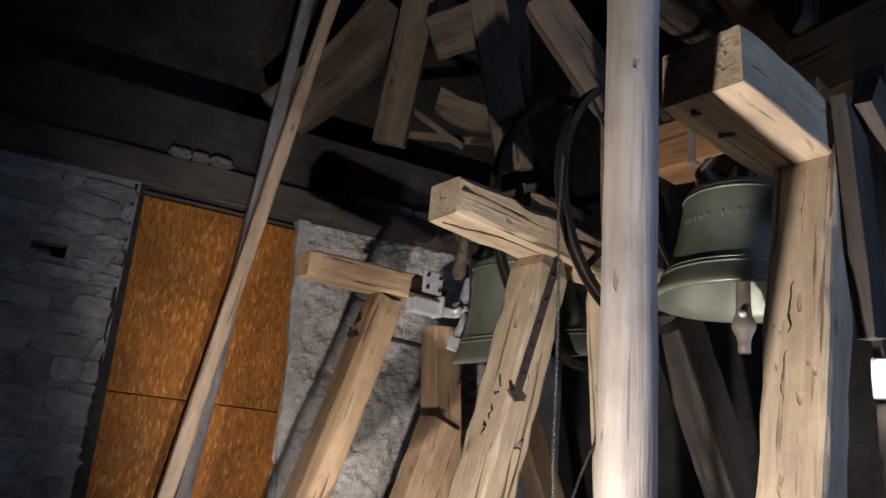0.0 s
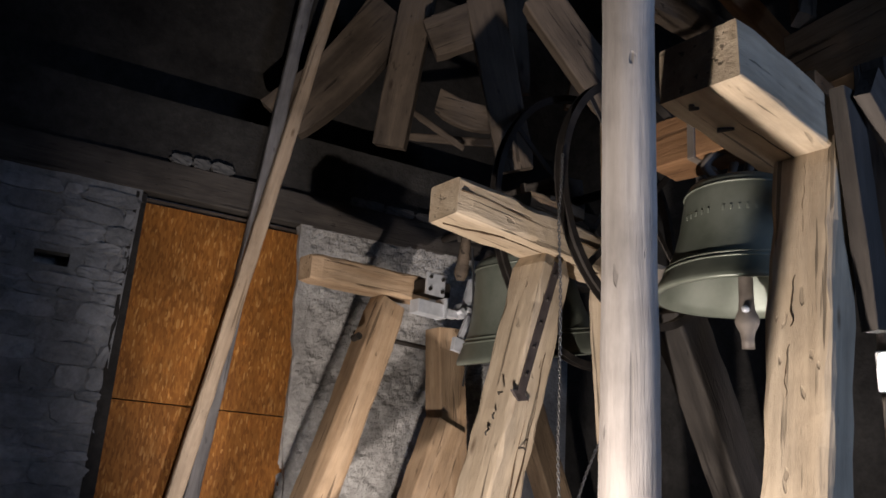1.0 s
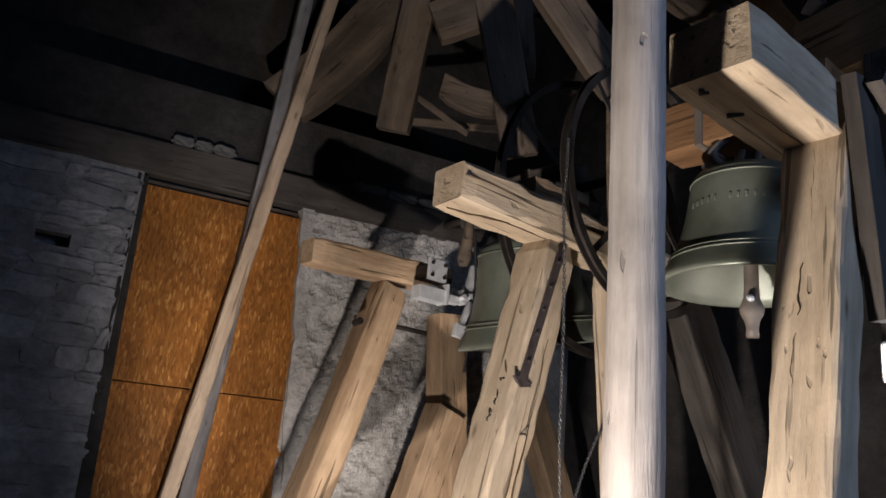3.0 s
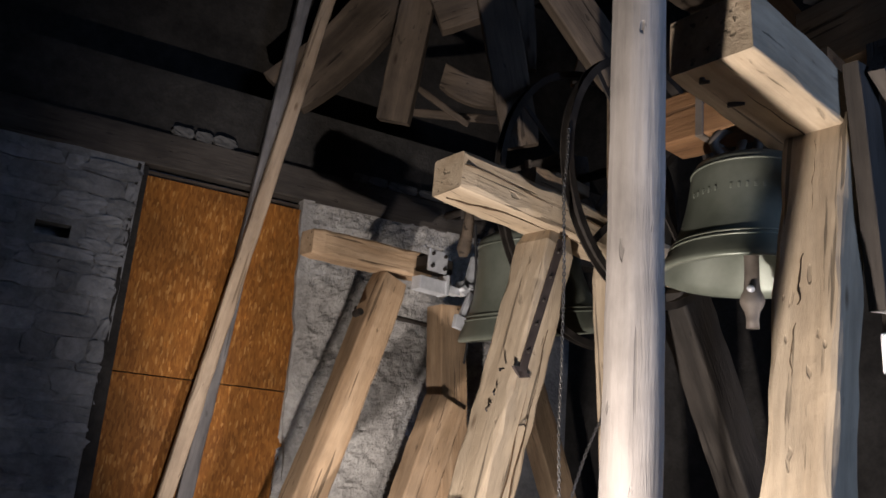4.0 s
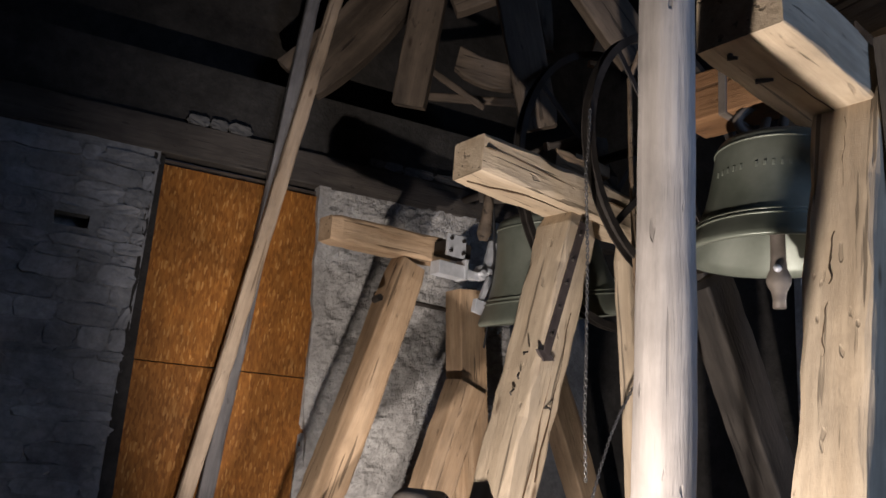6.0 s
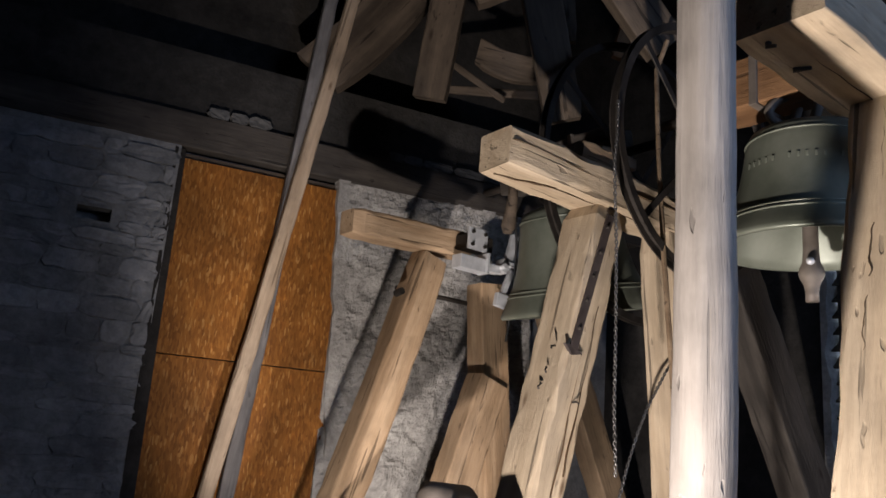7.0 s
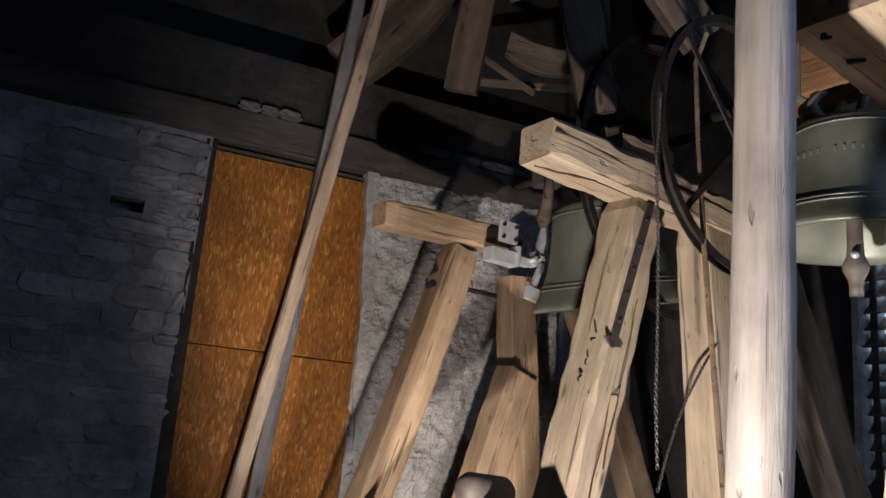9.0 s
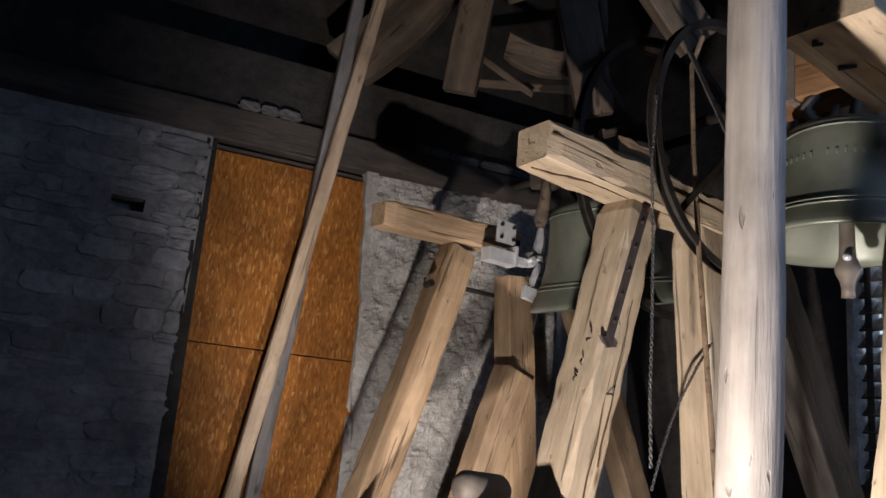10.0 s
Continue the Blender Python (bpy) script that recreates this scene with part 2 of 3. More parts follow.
def tube_mesh(points, radius, sides=10, ends=True, radii=None):
    """Round bar through points."""
    bm = bmesh.new()
    pts = [Vector(p) for p in points]
    rings = []
    t0 = (pts[1] - pts[0]).normalized()
    ref = Vector((0, 0, 1)) if abs(t0.z) < 0.9 else Vector((1, 0, 0))
    nrm = (ref - t0 * ref.dot(t0)).normalized()
    for i, p in enumerate(pts):
        t = (pts[min(i + 1, len(pts) - 1)] - pts[max(i - 1, 0)]).normalized()
        nrm = (nrm - t * nrm.dot(t)).normalized()
        bi = t.cross(nrm)
        r = radii[i] if radii else radius
        rings.append([bm.verts.new(p + (nrm * math.cos(a) + bi * math.sin(a)) * r) for a in (2 * math.pi * k / sides for k in range(sides))])
    for a, b2 in zip(rings, rings[1:]):
        for j in range(sides):
            bm.faces.new((a[j], a[(j + 1) % sides], b2[(j + 1) % sides], b2[j]))
    if ends:
        bm.faces.new(rings[0][::-1])
        bm.faces.new(rings[-1])
    return bm


def lathe_mesh(profile, sides=72):
    """Surface of revolution round z from (radius, z) pairs."""
    bm = bmesh.new()
    rings = [[bm.verts.new((r * math.cos(2 * math.pi * k / sides), r * math.sin(2 * math.pi * k / sides), z)) for k in range(sides)] for r, z in profile]
    for a, b2 in zip(rings, rings[1:]):
        for j in range(sides):
            bm.faces.new((a[j], a[(j + 1) % sides], b2[(j + 1) % sides], b2[j]))
    return bm


# ---- walls, roof and floor ----
FLOOR = -0.25
WALL = Matrix.Translation((2.582, 5.223, 0)) @ pose(0, 0, 0, 0, 0, -13)


def on_wall(s, d, z):
    """A place s along the window wall, d in front of its face, z up."""
    return WALL @ Vector((s, -d, z))


def slab(name, lo, hi, mat, label, category, m=None):
    bm = box_mesh(*(b - a for a, b in zip(lo, hi)), bevel=0)
    bmesh.ops.translate(bm, vec=[(a + b) / 2 for a, b in zip(lo, hi)], verts=bm.verts)
    ob = new(name, finish(name, bm, mat))
    if m is not None:
        ob.matrix_world = m
    return tagged(ob, label, category, kind="structure")


def rough_wall(name, s0, s1, z0, z1, mat, label, depth=0.03, step=0.03, hole=None, back_d=0.7):
    """A lumpy wall face with its body behind it, on the window wall."""
    bm = bmesh.new()
    nx, nz = max(2, int((s1 - s0) / step)), max(2, int((z1 - z0) / step))
    grid = []
    for i in range(nx + 1):
        col = []
        for j in range(nz + 1):
            s, z = s0 + (s1 - s0) * i / nx, z0 + (z1 - z0) * j / nz
            d = noise.fractal(Vector((s * 3.5, 0.3, z * 4.5)), 0.8, 2.1, 5) * depth * 0.6
            d += noise.fractal(Vector((s * 16, 2.3, z * 19)), 0.7, 2.2, 3) * depth * 0.22
            col.append(bm.verts.new((s, -d, z)))
        grid.append(col)
    back = [[bm.verts.new((s, back_d, z)) for z in (z0, z1)] for s in (s0, s1)]
    for i in range(nx):
        for j in range(nz):
            if hole and all(hole[0] < v.co.x < hole[1] and hole[2] < v.co.z < hole[3] for v in (grid[i][j], grid[i + 1][j + 1])):
                continue
            bm.faces.new((grid[i][j], grid[i + 1][j], grid[i + 1][j + 1], grid[i][j + 1]))
    if hole:
        a0, a1, c0, c1 = hole
        v = [[bm.verts.new((s, d, z)) for s, z in ((a0, c0), (a1, c0), (a1, c1), (a0, c1))] for d in (-0.005, 0.25)]
        for k in range(4):
            bm.faces.new((v[0][k], v[0][(k + 1) % 4], v[1][(k + 1) % 4], v[1][k]))
        bm.faces.new(v[1])
    bm.faces.new([back[0][0], back[0][1], back[1][1], back[1][0]])
    bm.faces.new([*[g for g in grid[0]], back[0][1], back[0][0]])
    bm.faces.new([*[g for g in grid[-1]], back[1][1], back[1][0]])
    bm.faces.new([*[c[-1] for c in grid], back[1][1], back[0][1]])
    bm.faces.new([*[c[0] for c in grid], back[1][0], back[0][0]])
    ob = new(name, finish(name, bm, mat))
    ob.matrix_world = WALL
    return tagged(ob, label, "wall", kind="structure")


wall_left = rough_wall("wall_window_west", -4.6, -0.88, FLOOR, 3.13, MORTAR, "grey rubble stone wall with old lime mortar", 0.012, 0.03, hole=(-1.47, -1.24, 2.475, 2.60))
# unseen backing, added to keep sky light out of the board seam
slab("wall_behind_boards", (-1.0, 0.13, 0.7), (0.5, 0.7, 3.3), MORTAR, "unseen backing added behind the boards", "wall", WALL)
slab("wall_recess", (2.0, 0.35, FLOOR), (4.2, 0.7, 3.4), MORTAR, "dark recessed masonry", "wall", WALL)
wall_mid = rough_wall("wall_window_east", 0.33, 2.0, FLOOR, 3.14, PLASTER, "rough pale plastered rubble wall beside the boarded opening", 0.06, 0.02)
slab("wall_below_opening", (-0.88, 0.05, FLOOR), (0.33, 0.7, 0.7), MORTAR, "rubble wall below the boarded opening", "wall", WALL)
# this band is coloured dark where little light reaches it
slab("wall_top", (-4.6, 0.045, 3.36), (4.2, 0.7, 3.86), SHADED_MASONRY, "masonry behind the wall plate, shade in its colour", "wall", WALL)
# added to close the gap under the eaves, blackened as roof shade
slab("wall_upper", (-4.6, 0.5, 3.86), (4.2, 0.7, 5.9), TILE, "filler wall added above the wall plate, black for shade", "wall", WALL)
# the remaining tower walls get their shade from this dark colour
slab("wall_far", (5.6, 2.93, FLOOR), (6.1, 5.2, 5.9), SHADED_MASONRY, "tower wall with shade in its dark colour", "wall")
slab("wall_far_beyond", (5.6, -3.0, FLOOR), (6.1, 2.5, 5.9), SHADED_MASONRY, "tower wall with shade in its dark colour", "wall")
slab("wall_far_below", (5.6, 2.5, FLOOR), (6.1, 2.93, 1.2), SHADED_MASONRY, "dim wall under the louvred opening", "wall")
slab("wall_far_above", (5.6, 2.5, 2.9), (6.1, 2.93, 5.9), SHADED_MASONRY, "dim wall over the louvred opening", "wall")
slab("wall_back", (-1.9, -3.0, FLOOR), (-1.4, 6.3, 5.9), SHADED_MASONRY, "tower wall with shade in its dark colour", "wall")
slab("wall_side_a", (-1.4, -3.0, FLOOR), (1.6, -2.5, 5.9), SHADED_MASONRY, "tower wall with shade in its dark colour", "wall")
slab("wall_side_b", (2.8, -3.0, FLOOR), (5.6, -2.5, 5.9), SHADED_MASONRY, "tower wall with shade in its dark colour", "wall")
slab("wall_side_below", (1.6, -3.0, FLOOR), (2.8, -2.5, 1.8), SHADED_MASONRY, "dim wall under a sound opening", "wall")
slab("wall_side_above", (1.6, -3.0, 3.4), (2.8, -2.5, 5.9), SHADED_MASONRY, "dim wall over a sound opening", "wall")
slab("floor", (-1.9, -3.0, FLOOR - 0.12), (6.1, 6.6, FLOOR), DARK_OAK, "dark worn timber floor", "floor")

# steep boarded roof, four planes closing over the frame
APEX = (2.2, 1.6, 11.0)
EAVES = [(-2.0, -3.1, 5.85), (6.2, -3.1, 5.85), (6.2, 6.9, 5.85), (-2.0, 6.9, 5.85)]
for i in range(4):
    bm = bmesh.new()
    a, b = Vector(EAVES[i]), Vector(EAVES[(i + 1) % 4])
    inner = [bm.verts.new(p) for p in (a, b, Vector(APEX))]
    outer = [bm.verts.new(p + Vector((0, 0, 0.15))) for p in (a, b, Vector(APEX))]
    bm.faces.new(inner)
    bm.faces.new(outer[::-1])
    for k in range(3):
        bm.faces.new((inner[k], inner[(k + 1) % 3], outer[(k + 1) % 3], outer[k]))
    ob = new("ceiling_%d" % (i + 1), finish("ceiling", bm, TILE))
    tagged(ob, "steep roof boarding, its shadow put into the dark colour", "roof", kind="structure")

# opening closed with strand board
opening = tagged(new("window_1"), "tall opening closed with two orange strand boards", "window", kind="structure")
opening.matrix_basis = WALL
for name, s0, s1, z0, z1 in (("board", -0.865, 0.42, 1.704, 3.05), ("board", -0.865, 0.42, 0.66, 1.696)):
    bm = box_mesh(s1 - s0, 0.018, z1 - z0, 0.0015)
    ob = part(name, bm, OSB, opening, "", WALL @ Matrix.Translation(((s0 + s1) / 2, 0.035, (z0 + z1) / 2)))
bm = box_mesh(1.29, 0.03, 0.07, 0.003)
part("batten", bm, RAFTER, opening, "", WALL @ Matrix.Translation((-0.22, 0.07, 3.06)))
# splayed side of the opening, coloured dark to show its shadow
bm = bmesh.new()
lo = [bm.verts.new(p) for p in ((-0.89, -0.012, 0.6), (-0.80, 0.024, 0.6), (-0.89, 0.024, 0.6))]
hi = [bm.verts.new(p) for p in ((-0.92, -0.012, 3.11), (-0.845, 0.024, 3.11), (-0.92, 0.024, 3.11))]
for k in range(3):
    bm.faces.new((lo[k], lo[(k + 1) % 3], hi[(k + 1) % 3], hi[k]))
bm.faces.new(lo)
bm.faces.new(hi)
part("reveal", bm, SHADED_MASONRY, opening, "splayed reveal with shade in its colour", WALL)

# wall plate lying over the opening
wall_plate = thing("wall_plate", on_wall(-4.5, 0, 3.12), "long dark hewn wall plate over the opening", "beam")
timber("beam", on_wall(-4.5, -0.14, 3.25), on_wall(4.2, -0.14, 3.25), 0.30, 0.25, DARK_OAK, wall_plate, seed=5)

# ---- bell frame trusses ----
fa = thing("bell_frame_truss", (2.27, 3.76, FLOOR), "brown oak bell frame truss with leaning brace, beside the wall", "bell frame", "bell frame trusses")
timber("head_beam", (2.309, 4.065, 2.483), (3.197, 4.065, 2.522), 0.165, 0.165, WARM_OAK, fa, seed=11, bevel=0.02)
timber("brace", (2.932, 4.065, 2.395), (2.092, 4.065, FLOOR), 0.165, 0.21, WARM_OAK, fa, seed=12, bevel=0.02, wob=0.012)
timber("post", (3.431, 4.090, 2.320), (3.748, 4.090, FLOOR), 0.16, 0.22, WARM_OAK, fa, up=(1, 0, 0), seed=13)
timber("strut", (3.449, 4.035, 1.689), (2.798, 4.035, FLOOR), 0.16, 0.24, WARM_OAK, fa, seed=14)

fb = thing("bell_frame_truss", (1.97, 2.20, FLOOR), "pale oak bell frame truss with leaning brace and iron strap", "bell frame", "bell frame trusses")
timber("head_beam", (2.002, 2.440, 2.428), (3.679, 2.440, 2.379), 0.205, 0.175, NEW_OAK, fb, seed=21, bevel=0.026, wob=0.009)
timber("brace", (2.618, 2.437, 2.345), (1.922, 2.437, FLOOR), 0.195, 0.176, NEW_OAK, fb, seed=22, bevel=0.016, wob=0.009)
timber("post", (3.112, 2.435, 2.331), (3.428, 2.435, FLOOR), 0.18, 0.22, NEW_OAK, fb, up=(1, 0, 0), seed=23)

fc = thing("bell_frame_truss", (1.78, 0.95, FLOOR), "pale oak bell frame truss with heavy projecting head beam", "bell frame", "bell frame trusses")
timber("head_beam", (1.884, 1.213, 2.511), (2.540, 1.213, 2.493), 0.262, 0.183, NEW_OAK, fc, seed=31, bevel=0.014, wob=0.009)
timber("brace", (2.511, 1.177, 2.439), (2.016, 1.177, FLOOR), 0.20, 0.15, NEW_OAK, fc, seed=32, bevel=0.018, wob=0.012)

cross = thing("cross_beam", (3.502, 1.485, 3.219), "pale oak cross beam of three stacked planks above the bells", "beam")
for k, z in enumerate((3.272, 3.391, 3.512)):
    timber("plank", (3.593, 1.70, z), (2.68, -2.40, z), 0.18, 0.118, WARM_OAK, cross, seed=41 + k, bevel=0.006, wob=0.003)

# round peeled pole
pole = thing("round_pole", (1.64, 1.44, FLOOR), "smooth peeled round pole standing before the bells", "pole")
pts, rr = [], []
for i in range(50):
    u = i / 49
    z = FLOOR + u * (5.6 - FLOOR)
    pts.append((1.655 - 0.163 * (z - 2.0) + 0.006 * noise.noise(Vector((z * 1.5, 0, 1))), 1.27 - 0.115 * (z - 2.0) + 0.006 * noise.noise(Vector((z * 1.5, 4, 1))), z))
    rr.append(0.070 - 0.007 * (z - 2.0) + 0.005 * noise.noise(Vector((z * 4, 9, 1))))
m0, ln = along(pts[0], pts[-1], (0, 1, 0))
inv = m0.inverted()
part("shaft", tube_mesh([inv @ Vector(p) for p in pts], 0.07, 14, radii=rr), PEELED, pole, "", m0, smooth=True)

# leaning poles by the wall
for p0, p1, w, mat, lab, sd in ((on_wall(0.256, 0.15, 5.17), on_wall(-0.362, 0.15, 1.10), 0.100, POLE, "slender squared pale pole leaning by the wall", 51),
                                (on_wall(0.053, 0.06, 5.15), on_wall(-0.240, 0.06, 1.104), 0.100, GREY_POLE, "slender weathered grey pole leaning by the wall", 53)):
    t = thing("leaning_pole", (p1[0], p1[1], FLOOR), lab, "pole", "leaning poles")
    d = Vector(p0) - Vector(p1)
    foot = Vector(p1) - d * ((p1[2] - FLOOR) / d.z)
    timber("shaft", foot, p0, w, w, mat, t, seed=sd, bevel=0.022, steps=40, wob=0.0035)

# ---- bells ----
def bell_profile(r, h):
    outer = [(0.0, 1.0), (0.30, 0.995), (0.46, 0.975), (0.585, 0.94), (0.625, 0.895), (0.645, 0.80), (0.67, 0.68), (0.705, 0.54), (0.755, 0.40), (0.82, 0.275), (0.89, 0.175), (0.95, 0.10), (0.985, 0.05), (1.0, 0.02), (0.985, 0.0)]
    inner = [(0.93, 0.005), (0.88, 0.08), (0.80, 0.19), (0.72, 0.32), (0.66, 0.46), (0.62, 0.62), (0.59, 0.80), (0.47, 0.91), (0.2, 0.94), (0.0, 0.94)]
    return [(max(a, 1e-4) * r, z * h) for a, z in outer + inner]


def church_bell(at, r, h, label, wheel_r, wheel_at, yoke_mat, yoke_half, seed):
    x, y, z = at
    b = thing("church_bell", (x, y, z), label, "bell", "swinging bells")
    base = Matrix.Translation(at)
    part("body", lathe_mesh(bell_profile(r, h)), BRONZE, b, "", base, True)
    for k, (zz, rad) in enumerate(((0.19, 0.882), (0.225, 0.860), (0.86, 0.636))):
        ring = [(rad * r * math.cos(a), rad * r * math.sin(a), zz * h) for a in (2 * math.pi * i / 64 for i in range(65))]
        part("moulding", tube_mesh(ring, 0.0045 * r / 0.34, 6, False), BRONZE, b, "", base, True)
    for k in range(4):
        a = math.pi / 4 + k * math.pi / 2
        arc = [((0.05 + 0.09 * math.sin(t)) * math.cos(a), (0.05 + 0.09 * math.sin(t)) * math.sin(a), h - 0.01 + 0.17 * t / math.pi) for t in (math.pi * i / 10 for i in range(11))]
        part("crown_loop", tube_mesh(arc, 0.02, 8), RUST, b, "", base, True)
    top = h + 0.14
    yoke = timber("yoke", (x, y - yoke_half, z + top + 0.10), (x, y + yoke_half, z + top + 0.10), 0.20, 0.22, yoke_mat, b, "wooden yoke under the axle", seed=seed)
    for s in (-0.16, 0.16):
        part("yoke_strap", box_mesh(0.222, 0.035, 0.236, 0.004), RUST, yoke, "", Matrix.Translation((x, y + s, z + top + 0.10)))
    for s in (-1, 1):
        ax = [(0, s * (yoke_half - 0.05), top + 0.06), (0, s * 0.66, top + 0.06)]
        part("gudgeon", tube_mesh(ax, 0.025, 12), IRON, b, "", base, True)
    cl = [(0, 0, h * k) for k in (0.9, 0.30, 0.0, -0.09, -0.14, -0.18, -0.22, -0.27, -0.33, -0.40)]
    part("clapper", tube_mesh(cl, 0.02, 16, radii=[0.020, 0.027, 0.028, 0.031, 0.042, 0.046, 0.041, 0.028, 0.023, 0.024]), RUST, b, "worn iron clapper", base, True)
    part("clapper_pin", tube_mesh([(-0.05, -0.02, -h * 0.10), (-0.02, -0.01, -h * 0.10)], 0.014, 8), ZINC, b, "", base, True)
    # rope wheel, a steel channel ring with spokes
    hub = Vector(wheel_at)
    prof = [(-0.022, 0.03), (-0.022, -0.005), (0.022, -0.005), (0.022, 0.03), (0.016, 0.03), (0.016, 0.002), (-0.016, 0.002), (-0.016, 0.03)]
    bm = bmesh.new()
    rings = []
    for i in range(72):
        a = 2 * math.pi * i / 72
        rings.append([bm.verts.new(((wheel_r + pr) * math.cos(a), py, (wheel_r + pr) * math.sin(a))) for py, pr in prof])
    for i in range(72):
        p, q = rings[i], rings[(i + 1) % 72]
        for j in range(8):
            bm.faces.new((p[j], p[(j + 1) % 8], q[(j + 1) % 8], q[j]))
    wheel = part("rope_wheel", bm, IRON, b, "dark steel channel wheel", Matrix.Translation(hub))
    for a in (math.pi / 4 + math.pi / 2 * k for k in range(4)):
        e = Vector((math.cos(a) * wheel_r, 0, math.sin(a) * wheel_r))
        mm, ln = along(hub, hub + e, (0, 1, 0))
        bm = box_mesh(ln, 0.03, 0.008, 0.001)
        bmesh.ops.translate(bm, vec=(ln / 2, 0, 0), verts=bm.verts)
        part("spoke", bm, IRON, wheel, "", mm)
    return b


bell_near = church_bell((2.898, 1.642, 2.093), 0.35, 0.48, "small green bronze bell with raised lettering, hanging still", 0.55, (2.915, 2.127, 2.607), ORANGE_WOOD, 0.36, 61)
for k in range(26):
    if k % 6 == 5:
        continue
    a = math.radians(150 + k * 7)
    rad = 0.35 * 0.686
    part("relief_bar", box_mesh(0.010, 0.004, 0.020, 0.001), BRONZE, bell_near, "", Matrix.Translation((2.898, 1.642, 2.093 + 0.48 * 0.625)) @ pose(0, 0, 0, 0, 0, math.degrees(a) + 90) @ Matrix.Translation((0, -rad, 0)))
bell_far = church_bell((3.140, 3.152, 2.015), 0.43, 0.61, "larger green bronze bell between the oak trusses", 0.73, (3.269, 2.729, 2.674), DARK_OAK, 0.42, 62)
# the larger bell is caught swung away about its axle
axle = Vector((3.140, 3.152, 2.82))
bell_far.matrix_basis = Matrix.Translation(axle) @ pose(0, 0, 0, 0, -12, 0) @ Matrix.Translation(-axle) @ bell_far.matrix_basis

# ---- rafters in the dark roof ----
roof = thing("roof_truss", (2.711, 3.636, 3.345), "old brown roof timbers above the bells", "roof truss")
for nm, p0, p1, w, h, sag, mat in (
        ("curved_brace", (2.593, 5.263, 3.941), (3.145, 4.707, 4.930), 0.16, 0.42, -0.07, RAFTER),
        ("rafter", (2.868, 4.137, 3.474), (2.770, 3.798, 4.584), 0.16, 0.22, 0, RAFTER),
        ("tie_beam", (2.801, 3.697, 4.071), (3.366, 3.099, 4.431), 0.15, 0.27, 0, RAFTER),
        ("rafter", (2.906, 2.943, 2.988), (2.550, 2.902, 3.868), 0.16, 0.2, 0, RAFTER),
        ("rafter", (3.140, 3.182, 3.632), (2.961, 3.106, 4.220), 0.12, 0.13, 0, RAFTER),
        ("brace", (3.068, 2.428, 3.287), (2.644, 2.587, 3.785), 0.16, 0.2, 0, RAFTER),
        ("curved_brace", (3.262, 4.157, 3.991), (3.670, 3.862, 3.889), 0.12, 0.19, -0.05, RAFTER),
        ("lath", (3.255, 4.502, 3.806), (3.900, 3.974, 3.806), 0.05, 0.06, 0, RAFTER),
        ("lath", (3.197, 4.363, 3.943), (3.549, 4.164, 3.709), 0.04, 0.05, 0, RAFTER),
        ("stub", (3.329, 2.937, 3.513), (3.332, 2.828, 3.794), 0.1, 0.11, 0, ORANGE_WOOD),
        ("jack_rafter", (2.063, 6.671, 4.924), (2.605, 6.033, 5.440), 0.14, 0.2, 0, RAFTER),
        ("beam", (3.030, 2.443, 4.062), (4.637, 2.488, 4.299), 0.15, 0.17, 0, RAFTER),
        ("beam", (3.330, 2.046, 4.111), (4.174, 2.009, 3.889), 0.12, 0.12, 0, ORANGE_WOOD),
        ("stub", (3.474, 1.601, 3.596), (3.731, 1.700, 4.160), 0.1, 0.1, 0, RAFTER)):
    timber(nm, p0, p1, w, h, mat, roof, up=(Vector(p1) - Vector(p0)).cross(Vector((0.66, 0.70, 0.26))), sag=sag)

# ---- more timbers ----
# the pale truss's far brace takes dark wood to stand for shade
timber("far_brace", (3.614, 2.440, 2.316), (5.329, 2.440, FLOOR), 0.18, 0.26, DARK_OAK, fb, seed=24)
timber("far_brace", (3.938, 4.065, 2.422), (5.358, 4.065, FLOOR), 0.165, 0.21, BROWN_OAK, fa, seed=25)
timber("side_plank", (2.445, 1.041, 2.589), (2.540, 1.041, 1.844), 0.05, 0.125, DARK_OAK, fc, seed=26, bevel=0.004)
timber("side_brace", (2.459, 0.984, 2.608), (3.604, 0.963, 1.862), 0.05, 0.15, DARK_OAK, fc, seed=27, bevel=0.004)
rail = thing("cross_rail", (2.188, 2.921, 0.997), "pale cross rail between two bell frame trusses", "beam")
timber("beam", (2.09, 2.30, 0.985), (2.32, 4.00, 0.72), 0.12, 0.11, NEW_OAK, rail, seed=28)

timber("bearing_block", (2.43, 2.43, 2.547), (2.68, 2.43, 2.540), 0.14, 0.085, BROWN_OAK, fb, seed=29)
timber("bearing_block", (2.62, 2.48, 2.612), (2.86, 2.48, 2.606), 0.12, 0.06, BROWN_OAK, fb, seed=30)
# ---- iron strap, bolts and nails on the pale truss ----
m, ln = along((2.578, 2.331, 2.275), (2.382, 2.331, 1.686), (0, 1, 0))
bm = box_mesh(ln, 0.042, 0.009, 0.002)
bmesh.ops.translate(bm, vec=(ln / 2, 0, 0), verts=bm.verts)
strap = part("strap", bm, BROWN_IRON, fb, "dark iron strap with spread end", m)
bm = bmesh.new()
fl = [bm.verts.new(p) for p in ((0.0, -0.052, 0.0), (0.028, 0.0, 0.0), (0.0, 0.052, 0.0), (-0.018, 0.0, 0.0))]
up = [bm.verts.new(v.co + Vector((0, 0, 0.014))) for v in fl]
bm.faces.new(fl)
bm.faces.new(up)
for k in range(4):
    bm.faces.new((fl[k], fl[(k + 1) % 4], up[(k + 1) % 4], up[k]))
part("strap_end", bm, BROWN_IRON, strap, "", m @ Matrix.Translation((ln, 0, -0.004)))
